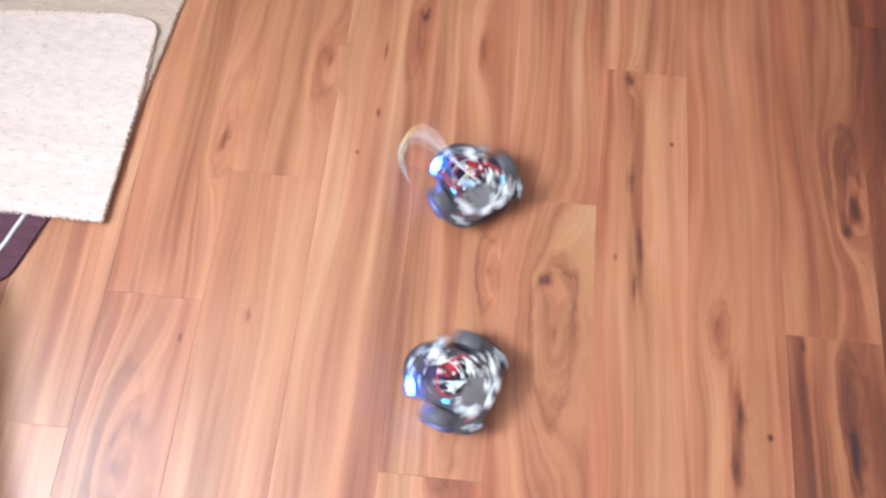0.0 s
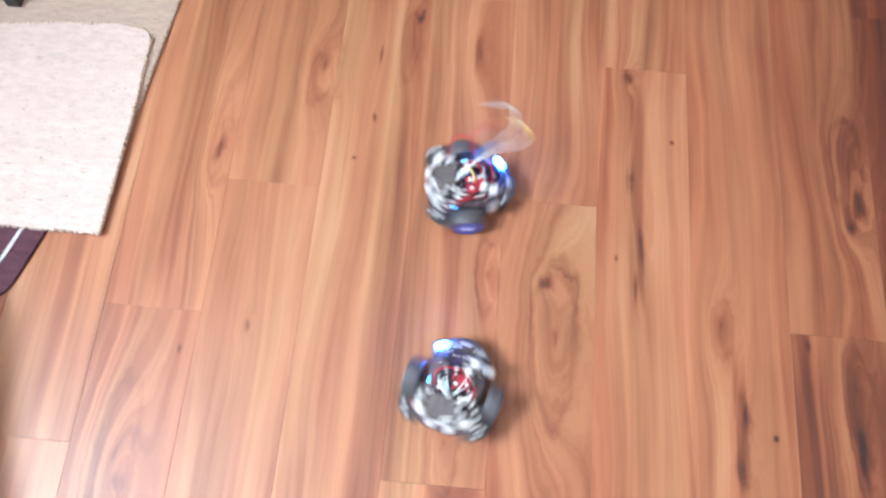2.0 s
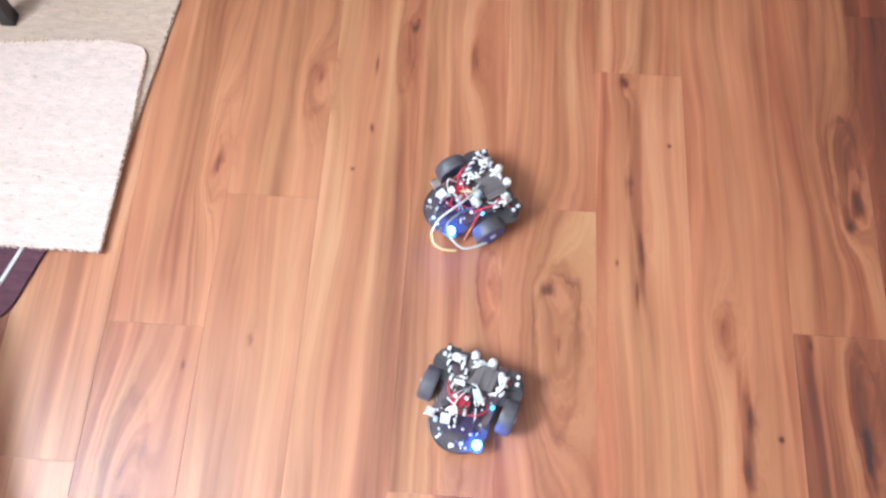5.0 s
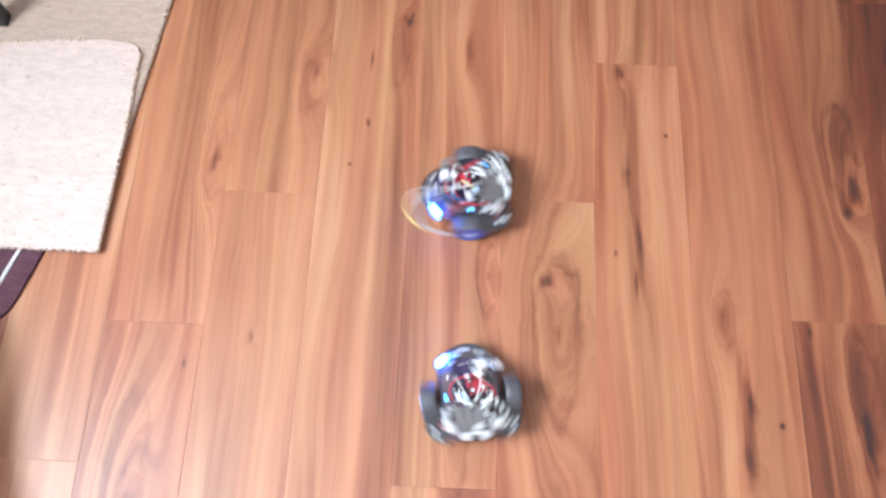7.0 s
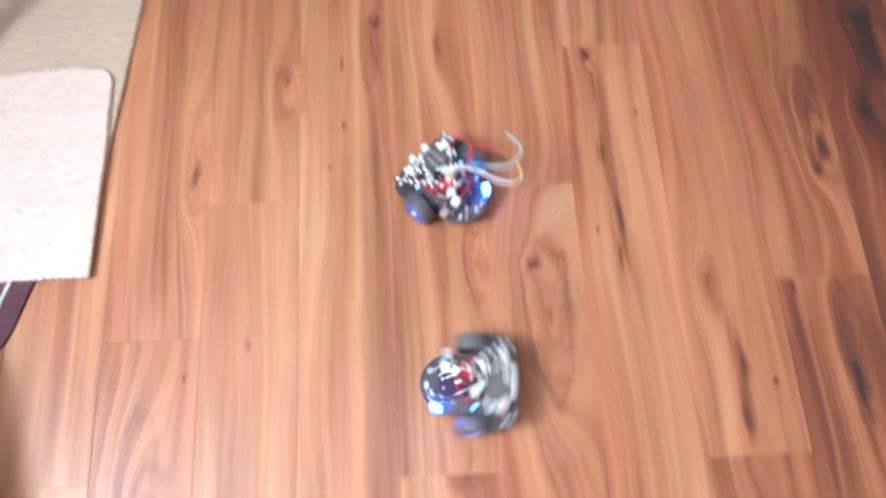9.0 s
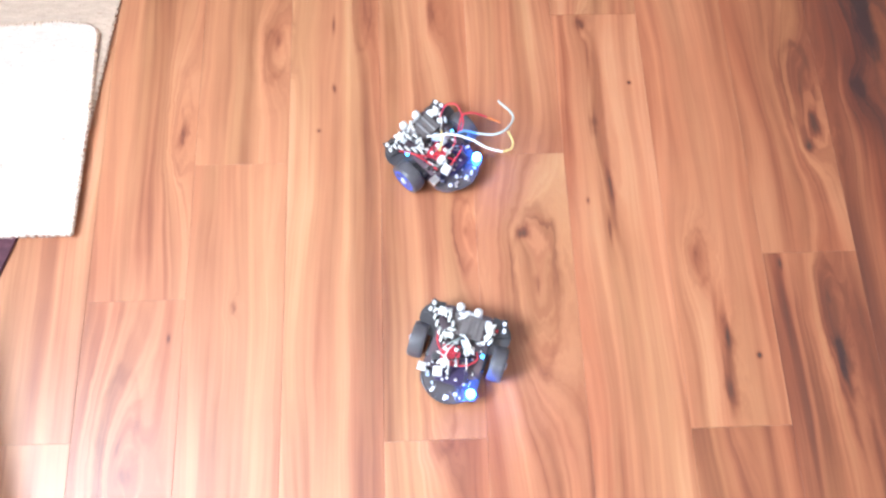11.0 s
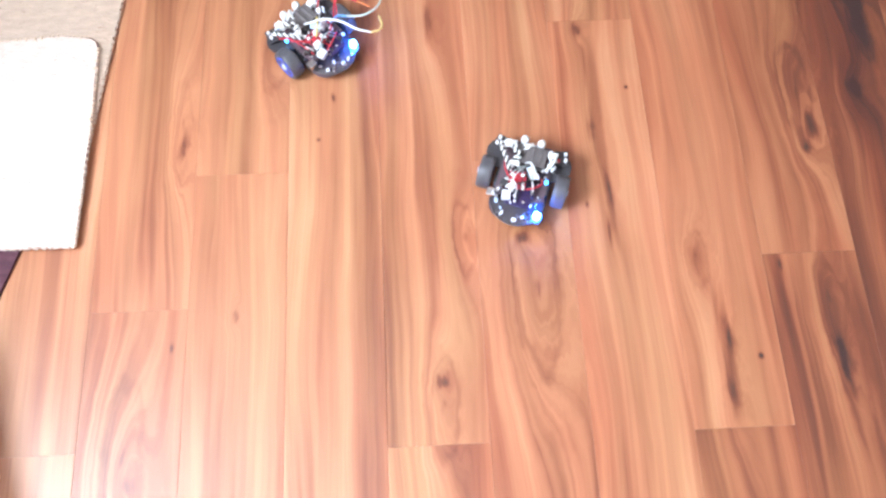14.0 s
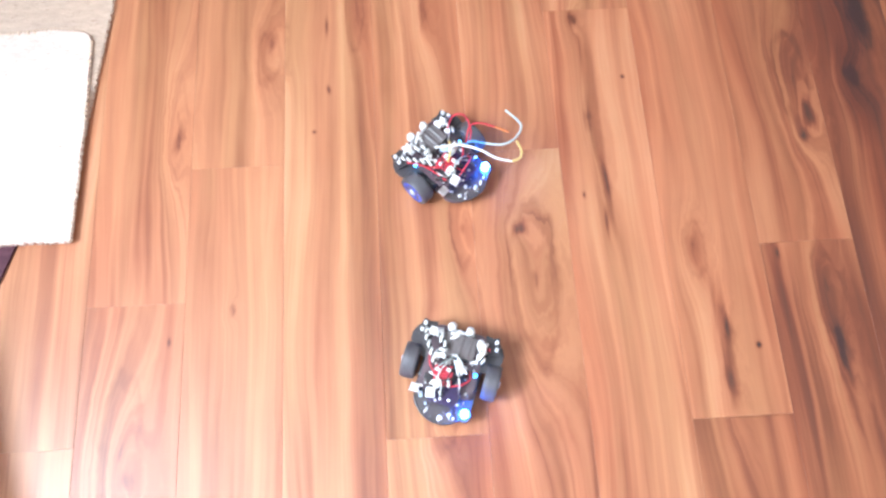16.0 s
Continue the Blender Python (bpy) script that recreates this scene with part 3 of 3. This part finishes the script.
def robot(label, jumpers, seed):
    rng = random.Random(seed)
    body = tagged(new("robot_car"), label, "robot", "two wheeled robots on the floor")
    wheels = [wheel(body, 1), wheel(body, -1)]
    # decks
    outline = rounded(-0.084, -0.056, 0.082, 0.056, 0.036)
    part("lower_deck", plate(bmesh.new(), outline, 0.027, 0.003), ACRYL, body, "smoked acrylic chassis plate")
    front = [(0.030, -0.056)] + [(0.030 + 0.062 * math.cos(radians(a)), 0.056 * math.sin(radians(a))) for a in range(-80, 81, 16)] + [(0.030, 0.056)]
    part("front_plate", plate(bmesh.new(), front, 0.0335, 0.003), CLEAR, body, "clear rounded acrylic front plate")
    part("upper_deck", plate(bmesh.new(), rounded(-0.082, -0.050, 0.042, 0.050, 0.014), 0.052, 0.003), ACRYL, body)
    for x in (-0.066, 0.030):
        for y in (-0.038, 0.038):
            part("standoff", lathe(bmesh.new(), [(0.003, 0.030), (0.003, 0.058), (0.0018, 0.0585), (0.0018, 0.060)], at=(x, y, 0), n=8), SILVER, body, "bright metal spacer")
    for s in (-1, 1):
        part("gear_motor", box(bmesh.new(), (-0.012, s * 0.046, 0.036), (0.060, 0.020, 0.020), 0.003), BLACKP, body, "dark gear motor")
    bm = lathe(bmesh.new(), [(0.0, 0.0), (0.006, 0.0012), (0.0095, 0.006), (0.0095, 0.012), (0.013, 0.013), (0.013, 0.027)], at=(0.062, 0, 0), n=18)
    part("caster", bm, SILVER, body, "metal ball caster", True)
    # rear battery box with its bright contacts
    part("battery_box", box(bmesh.new(), (-0.048, 0.004, 0.064), (0.042, 0.060, 0.018), 0.002), GREYP, body, "dark battery box")
    for y in (-0.012, 0.006, 0.022):
        part("cell", lathe(bmesh.new(), [(0.0065, -0.021), (0.0070, -0.019), (0.0070, 0.019), (0.0065, 0.021)], "X", (-0.048, y, 0.0675), 14), GREYP, body)
    for x, y, z, r in ((-0.080, -0.018, 0.073, 0.0082), (-0.079, 0.016, 0.074, 0.0084), (-0.072, -0.002, 0.068, 0.006), (-0.064, 0.040, 0.068, 0.0075), (-0.040, 0.044, 0.066, 0.006)):
        part("terminal", lathe(bmesh.new(), [(0.0, r), (r * 0.7, r * 0.75), (r, 0.0), (r, -r * 0.9)], at=(x, y, z), n=12), WHITEP, body, "white terminal cap", True)
    part("terminal_bar", box(bmesh.new(), (-0.074, 0.000, 0.061), (0.007, 0.050, 0.008), 0.001), SILVER, body)
    # rear corner sensor boards
    for s in (-1, 1):
        bd = part("sensor_board", box(bmesh.new(), (-0.066, s * 0.064, 0.058), (0.032, 0.026, 0.0025), 0.0006, rz=s * 18), BLACKP, body, "black sensor board")
        for k in range(2):
            part("sensor_pin", box(bmesh.new(), (-0.075 + 0.013 * k, s * (0.068 + 0.003 * k), 0.063), (0.0075, 0.0065, 0.008), 0.002), WHITEP, bd)
        part("sensor_chip", box(bmesh.new(), (-0.058, s * 0.058, 0.0615), (0.006, 0.005, 0.004), 0.0008), WIRE_R, bd)
        # black guard behind each wheel
        part("wheel_guard", plate(bmesh.new(), [(-0.050 - 0.036 * math.cos(radians(a)), s * (0.046 + 0.042 * math.sin(radians(a)))) for a in range(0, 181, 20)][::s], 0.046, 0.003), BLACKP, body)
    # controller board at the front, the red driver on it
    part("controller_board", box(bmesh.new(), (0.026, 0.002, 0.058), (0.068, 0.054, 0.0018), 0.0006), BLUEPCB, body, "dark blue controller board")
    part("usb_socket", box(bmesh.new(), (0.044, -0.054, 0.056), (0.016, 0.018, 0.011), 0.001), SILVER, body, "shiny metal usb socket")
    part("power_socket", box(bmesh.new(), (0.020, -0.036, 0.064), (0.010, 0.014, 0.010), 0.001), BLACKP, body)
    for y in (-0.024, 0.027):
        part("pin_header", box(bmesh.new(), (0.026, y, 0.063), (0.054, 0.0026, 0.008), 0.0003), BLACKP, body)
    part("terminal_block", box(bmesh.new(), (0.046, -0.024, 0.066), (0.017, 0.017, 0.015), 0.002, rz=12), WHITEP, body, "large white screw terminal block")
    for x, y, sx, sy in ((-0.016, 0.010, 0.016, 0.012), (-0.006, 0.018, 0.010, 0.016)):
        part("capacitor", box(bmesh.new(), (x, y, 0.067), (sx, sy, 0.016), 0.003, rz=20), PALE, body, "pale blue capacitor")
    # added plate under the lamp, blocks its mirror spot on the floor
    part("lamp_shield", lathe(bmesh.new(), [(0.0135, 0.036), (0.0135, 0.0385), (0.003, 0.0390)], at=(0.064, 0.045, 0), n=20), CLEAR, body, "small clear plate added to screen the floor from the lamp")
    red = part("driver_board", box(bmesh.new(), (0.012, -0.010, 0.0715), (0.038, 0.034, 0.0018), 0.0006, rz=8), REDPCB, body, "red motor driver board")
    for x, y, sx, sy, sz in ((0.028, -0.017, 0.012, 0.009, 0.010), (0.018, 0.001, 0.007, 0.006, 0.007), (0.004, -0.022, 0.006, 0.006, 0.006), (0.000, -0.002, 0.006, 0.009, 0.005), (0.026, 0.004, 0.008, 0.005, 0.006)):
        part("connector", box(bmesh.new(), (x, y, 0.073 + sz / 2), (sx, sy, sz), 0.0012, rz=rng.uniform(-12, 12)), WHITEP, red, "white plug")
    for x, y in ((0.012, -0.012), (0.020, -0.010), (0.006, -0.010)):
        part("chip", box(bmesh.new(), (x, y, 0.0745), (0.005, 0.006, 0.0035), 0.0005), WIRE_R, red)
    part("power_led", box(bmesh.new(), (0.009, -0.019, 0.0745), (0.003, 0.003, 0.002), 0.0004), LED_RED, red, "small lit red lamp")
    for x, y, s in ((0.050, 0.012, 0.006), (0.044, -0.006, 0.005), (0.056, -0.012, 0.005), (0.006, 0.030, 0.006), (-0.012, 0.012, 0.007), (-0.014, 0.026, 0.006), (-0.016, -0.006, 0.006)):
        part("component", box(bmesh.new(), (x, y, 0.058 + s / 2), (s, s * 0.8, s), 0.001, rz=rng.uniform(0, 90)), rng.choice([WHITEP, SILVER]), body)
    for x, y in ((0.078, -0.026), (0.085, 0.002), (0.076, 0.028)):
        part("screw", lathe(bmesh.new(), [(0.0034, 0.036), (0.0038, 0.0375), (0.003, 0.040), (0.0, 0.0405)], at=(x, y, 0), n=10), SILVER, body)
    for a in (-66, -41, -28, 4, 22):
        ca, sa = math.cos(radians(a)), math.sin(radians(a))
        part("rim_clip", box(bmesh.new(), (0.028 + rng.uniform(0.046, 0.056) * ca, rng.uniform(0.042, 0.051) * sa, 0.040), (rng.uniform(0.003, 0.007), rng.uniform(0.004, 0.011), 0.005), 0.001, rz=a + rng.uniform(-30, 30)),
             rng.choice([SILVER, WHITEP, PALE]), body)
    # loose small parts and plugs crowded over the boards
    for k in range(44):
        x, y = rng.uniform(-0.030, 0.086), rng.uniform(-0.050, 0.046)
        if math.hypot(x - 0.064, y - 0.045) < 0.016 or math.hypot(x - 0.02, y) > 0.069:
            continue
        low = x > 0.058
        z = 0.0365 if low else 0.0595
        sx, sy, sz = rng.uniform(0.003, 0.008), rng.uniform(0.002, 0.006), rng.uniform(0.003, 0.013)
        mt = rng.choice([WHITEP, WHITEP, SILVER, SILVER, BLACKP, GREYP, GREYP, BLUEPCB])
        part("component", box(bmesh.new(), (x, y, z + sz / 2), (sx, sy, sz), 0.0006, rz=rng.uniform(0, 180)), mt, body)
    for k in range(9):
        a, b2 = rng.uniform(0, 6.28), rng.uniform(0, 6.28)
        p0 = (0.012 + 0.035 * math.cos(a), 0.034 * math.sin(a), 0.064)
        p1 = (0.008 + 0.040 * math.cos(b2), 0.036 * math.sin(b2), 0.064)
        pm = ((p0[0] + p1[0]) / 2 + rng.uniform(-0.012, 0.012), (p0[1] + p1[1]) / 2 + rng.uniform(-0.012, 0.012), rng.uniform(0.076, 0.090))
        part("wire", tube(bmesh.new(), spline([p0, pm, p1], 8), 0.0014, 6), rng.choice([WIRE_W, WIRE_W, WIRE_R if seed == 1 else WIRE_W, WIRE_K, WIRE_G]), body, "", True)
    # clear guard strip round the front edge
    arc = [Vector((0.030 + 0.0625 * math.cos(radians(a)), 0.0565 * math.sin(radians(a)), 0.038)) for a in range(-75, 50, 8)]
    part("front_guard", tube(bmesh.new(), arc, 0.0018, 7), CLEAR, body, "shiny clear guard strip", True)
    # lamps
    lens = lathe(bmesh.new(), [(0.0075, -0.006), (0.0075, 0.002), (0.0064, 0.0050), (0.0042, 0.0068), (0.0, 0.0068)], at=(0.064, 0.045, 0.049), n=18)
    lens = part("blue_lamp", lens, LED_RIM, body, "bright lit blue lamp", True)
    part("lamp_tip", lathe(bmesh.new(), [(0.0044, 0.0062), (0.0040, 0.0085), (0.0, 0.0100)], at=(0.064, 0.045, 0.049), n=14), LED_BLUE, lens, "", True)
    part("lamp_post", lathe(bmesh.new(), [(0.003, 0.036), (0.003, 0.044)], at=(0.064, 0.045, 0), n=8), BLACKP, body)
    led = lathe(bmesh.new(), [(0.0035, -0.003), (0.0035, 0.0015), (0.0, 0.004)], at=(-0.006, 0.046, 0.060), n=12)
    part("small_lamp", led, LED_SMALL, body, "small lit blue lamp", True)
    # twisted battery and motor leads
    for pts in ([(-0.070, -0.062, 0.062), (-0.050, -0.058, 0.074), (-0.030, -0.046, 0.078), (-0.014, -0.036, 0.076), (-0.004, -0.030, 0.074)],
                [(-0.064, 0.036, 0.066), (-0.054, 0.046, 0.074), (-0.042, 0.050, 0.074), (-0.026, 0.053, 0.064)],
                [(-0.066, -0.046, 0.064), (-0.050, -0.030, 0.080), (-0.037, -0.018, 0.082), (-0.030, -0.026, 0.080), (-0.022, -0.034, 0.074)]):
        lead_a, lead_b = bmesh.new(), bmesh.new()
        twisted(lead_a, lead_b, pts)
        part("lead", lead_a, WIRE_W, body, "white lead of a twisted pair", True)
        part("lead", lead_b, WIRE_K, body, "black lead of a twisted pair", True)
    for pts, mt in (([(-0.064, -0.052, 0.060), (-0.068, -0.040, 0.076), (-0.056, -0.030, 0.080), (-0.044, -0.032, 0.076)], WIRE_W),
                    ([(-0.066, 0.050, 0.058), (-0.052, 0.052, 0.074), (-0.036, 0.046, 0.072), (-0.024, 0.030, 0.062)], WIRE_W),
                    ([(-0.010, 0.034, 0.060), (0.006, 0.038, 0.074), (0.020, 0.026, 0.076), (0.026, 0.010, 0.072)], WIRE_R),
                    ([(0.010, -0.028, 0.074), (-0.004, -0.040, 0.078), (-0.020, -0.044, 0.066), (-0.030, -0.046, 0.056)], WIRE_R)):
        part("wire", tube(bmesh.new(), spline(pts, 8), 0.0016, 7), mt, body, "", True)
    # bunched white cable ends behind and beside the battery box
    for cx, cy, n in ((-0.062, -0.042, 7), (-0.066, -0.010, 4), (-0.058, 0.046, 5), (-0.022, -0.026, 3), (0.028, -0.020, 4), (-0.006, 0.022, 3)):
        for k in range(n):
            a = rng.uniform(0, 6.28)
            r0, z0 = rng.uniform(0.004, 0.013), rng.uniform(0.064, 0.074)
            p0 = Vector((cx + r0 * math.cos(a), cy + r0 * math.sin(a), z0))
            p2 = Vector((cx - r0 * math.cos(a + 0.6), cy - r0 * math.sin(a + 0.6), z0 + rng.uniform(-0.004, 0.006)))
            pm = (p0 + p2) / 2 + Vector((rng.uniform(-0.005, 0.005), rng.uniform(-0.005, 0.005), rng.uniform(0.004, 0.014)))
            end = part("cable_end", tube(bmesh.new(), spline([p0, pm, p2], 6), rng.uniform(0.0018, 0.0028), 7), WIRE_W, body, "", True)
            part("plug", box(bmesh.new(), tuple(p0), (0.006, 0.0045, 0.0075), 0.001, rz=math.degrees(a)), rng.choice([WHITEP, WHITEP, SILVER]), end)
    if jumpers:
        led = lathe(bmesh.new(), [(0.0035, -0.003), (0.0035, 0.0015), (0.0, 0.004)], at=(-0.034, -0.053, 0.062), n=12)
        part("small_lamp", led, LED_SMALL, body, "small lit blue lamp", True)
    for pts, mt, r in jumpers:
        part("jumper_wire", tube(bmesh.new(), spline(pts, 10), r, 8), mt, body, "", True)
    return body, wheels


JUMPERS_FRONT = [
    ([(-0.027, -0.004, 0.078), (0.012, 0.021, 0.108), (0.052, 0.034, 0.126), (0.088, 0.042, 0.130), (0.114, 0.058, 0.128)], WIRE_W, 0.0022),
    ([(0.114, 0.058, 0.128), (0.119, 0.076, 0.122), (0.110, 0.092, 0.116), (0.087, 0.105, 0.108)], WIRE_Y, 0.0023),
    ([(0.010, 0.036, 0.080), (0.026, 0.044, 0.110), (0.053, 0.050, 0.130)], WIRE_B, 0.0021),
    ([(0.053, 0.050, 0.130), (0.084, 0.065, 0.148), (0.092, 0.092, 0.150), (0.079, 0.120, 0.145), (0.035, 0.127, 0.135)], WIRE_G, 0.0022),
]
JUMPERS_REAR = [
    ([(0.012, 0.042, 0.080), (0.004, 0.060, 0.120), (0.020, 0.072, 0.138), (0.044, 0.086, 0.136)], WIRE_R, 0.0018),
    ([(0.044, 0.086, 0.136), (0.056, 0.093, 0.132), (0.068, 0.100, 0.126)], WIRE_O, 0.0019),
    ([(0.015, 0.048, 0.084), (0.010, 0.057, 0.116), (-0.016, 0.066, 0.130), (-0.036, 0.056, 0.116), (-0.038, 0.042, 0.080)], WIRE_R, 0.0017),
    ([(0.012, -0.008, 0.076), (0.004, 0.006, 0.096), (-0.010, 0.018, 0.098)], WIRE_Y, 0.0019),
    ([(-0.050, -0.060, 0.060), (-0.020, -0.050, 0.078), (0.010, -0.040, 0.070), (0.034, -0.036, 0.064)], WIRE_R, 0.0017),
]

room()
window()
rugs()
maroon_mat()
dark_sofa()
side_table()
robot_a, wheels_a = robot("small two-wheeled robot with blue rims and loose coloured jumper wires", JUMPERS_FRONT + JUMPERS_REAR, 1)
robot_b, wheels_b = robot("small two-wheeled robot with blue lamp and twisted white leads", [], 2)


# ---- floor boards, each its own piece ----
def floor():
    base = tagged(link_mesh("floor", box(bmesh.new(), ((RX0 + RX1) / 2, (RY0 + RY1) / 2, -0.03), (RX1 - RX0 + 0.3, RY1 - RY0 + 0.3, 0.04)), GAP),
                  "reddish walnut laminate floor of long boards", "floor", kind="structure")
    W, L, G = 0.19, 1.286, 0.0002
    starts = {-2: 0.31, -1: -0.717, 0: -0.4525, 1: -0.169, 2: 0.36, 3: -0.7345, 4: -0.162, 5: 0.174, 6: -0.730, 7: -0.394, 8: 0.36}
    meshes = {}

    def plank_mesh(w, ln):
        key = (round(w, 4), round(ln, 4))
        if key not in meshes:
            bm = bmesh.new()
            c, e = 0.0004, 0.0003
            o = [(-w / 2, -ln / 2), (w / 2, -ln / 2), (w / 2, ln / 2), (-w / 2, ln / 2)]
            i = [(-w / 2 + c, -ln / 2 + e), (w / 2 - c, -ln / 2 + e), (w / 2 - c, ln / 2 - e), (-w / 2 + c, ln / 2 - e)]
            b0 = [bm.verts.new((x, y, -0.009)) for x, y in o]
            b1 = [bm.verts.new((x, y, -0.0005)) for x, y in o]
            b2 = [bm.verts.new((x, y, 0.0)) for x, y in i]
            bm.faces.new(b2)
            for a, b in ((b0, b1), (b1, b2)):
                for k in range(4):
                    bm.faces.new((a[k], a[(k + 1) % 4], b[(k + 1) % 4], b[k]))
            me = bpy.data.meshes.new("plank")
            bm.to_mesh(me)
            bm.free()
            me.materials.append(FLOOR)
            meshes[key] = me
        return meshes[key]

    rng = random.Random(11)
    for k in range(-6, 30):
        x = (k + 0.5) * W
        if x - W / 2 < RX0 - 0.1 or x + W / 2 > RX1 + 0.1:
            continue
        y = starts.get(k, rng.uniform(0, L))
        while y > RY0:
            y -= L
        while y < RY1:
            y0, y1 = max(y, RY0), min(y + L, RY1)
            if y1 - y0 > 0.02:
                ob = new("plank", plank_mesh(W - G, y1 - y0 - G))
                ob.location = (x, (y0 + y1) / 2, 0)
                ob.parent = base
            y += L


floor()


# ---- what moves ----
STEP = 2.0 / 30.0


def drive(body, wheels, heading_at, place_at):
    """Key a robot and its wheels: heading in degrees, place on the floor, both by the second."""
    rows, left, right = [], [], []
    la = ra = 0.0
    last = None
    n = int(round(16.0 / STEP))
    for i in range(n + 1):
        t = i * STEP
        h, (x, y) = heading_at(t), place_at(t)
        if last is not None:
            dh = radians(h - last[0])
            d = (x - last[1]) * math.cos(radians(h)) + (y - last[2]) * math.sin(radians(h))
            la += (d - dh * WHEEL_Y) / WHEEL_R
            ra += (d + dh * WHEEL_Y) / WHEEL_R
        last = (h, x, y)
        rows.append((t, pose(x, y, 0, 0, 0, h)))
        left.append((t, pose(-0.006, WHEEL_Y, WHEEL_R, 0, math.degrees(la), 0)))
        right.append((t, pose(-0.006, -WHEEL_Y, WHEEL_R, 0, math.degrees(ra), 0)))
    walk(body, rows)
    walk(wheels[0], left)
    walk(wheels[1], right)


def between(t, keys):
    """Piecewise linear through (seconds, value...) keys."""
    if t <= keys[0][0]:
        return keys[0][1:]
    for a, b in zip(keys, keys[1:]):
        if t <= b[0]:
            f = (t - a[0]) / (b[0] - a[0])
            return tuple(u + (v - u) * f for u, v in zip(a[1:], b[1:]))
    return keys[-1][1:]


# spin clockwise, rest, spin back, rest, reverse away, rest, return
TURN_A = [(0.0, 126.7), (3.226, -1227.5), (5.39, -1227.5), (8.985, 313.0), (16.0, 313.0)]
TURN_B = [(0.0, -197.8), (3.353, -1550.0), (5.575, -1550.0), (9.185, -109.5), (16.0, -109.5)]
GO_A = [(0.00, 0.6850, -0.1570), (3.10, 0.6850, -0.1580), (3.50, 0.6830, -0.1710), (4.20, 0.6830, -0.1710), (6.30, 0.6880, -0.1660), (9.10, 0.6890, -0.1700), (11.00, 0.6880, -0.1730), (12.20, 0.6880, -0.1730), (12.50, 0.6080, -0.0770), (12.80, 0.5280, 0.0190), (13.00, 0.4800, 0.0766), (13.20, 0.4451, 0.1183), (14.80, 0.4451, 0.1183), (15.10, 0.4960, 0.0574), (15.60, 0.6355, -0.1100), (15.93, 0.7123, -0.2022), (16.00, 0.7123, -0.2022)]
GO_B = [(0.00, 0.6860, -0.5600), (3.20, 0.6890, -0.5620), (3.60, 0.7030, -0.5790), (6.30, 0.7060, -0.5660), (8.80, 0.7080, -0.5770), (11.00, 0.7090, -0.5840), (12.20, 0.7090, -0.5840), (12.40, 0.7313, -0.5311), (12.60, 0.7617, -0.4604), (12.80, 0.7931, -0.3860), (13.00, 0.8282, -0.3023), (13.20, 0.8554, -0.2363), (14.80, 0.8572, -0.2317), (14.98, 0.8520, -0.2430), (15.20, 0.8244, -0.3080), (15.60, 0.7522, -0.4774), (15.93, 0.6933, -0.6262), (16.00, 0.6933, -0.6262)]


def motions():
    drive(robot_a, wheels_a, lambda t: between(t, TURN_A)[0], lambda t: between(t, GO_A))
    drive(robot_b, wheels_b, lambda t: between(t, TURN_B)[0], lambda t: between(t, GO_B))


motions()
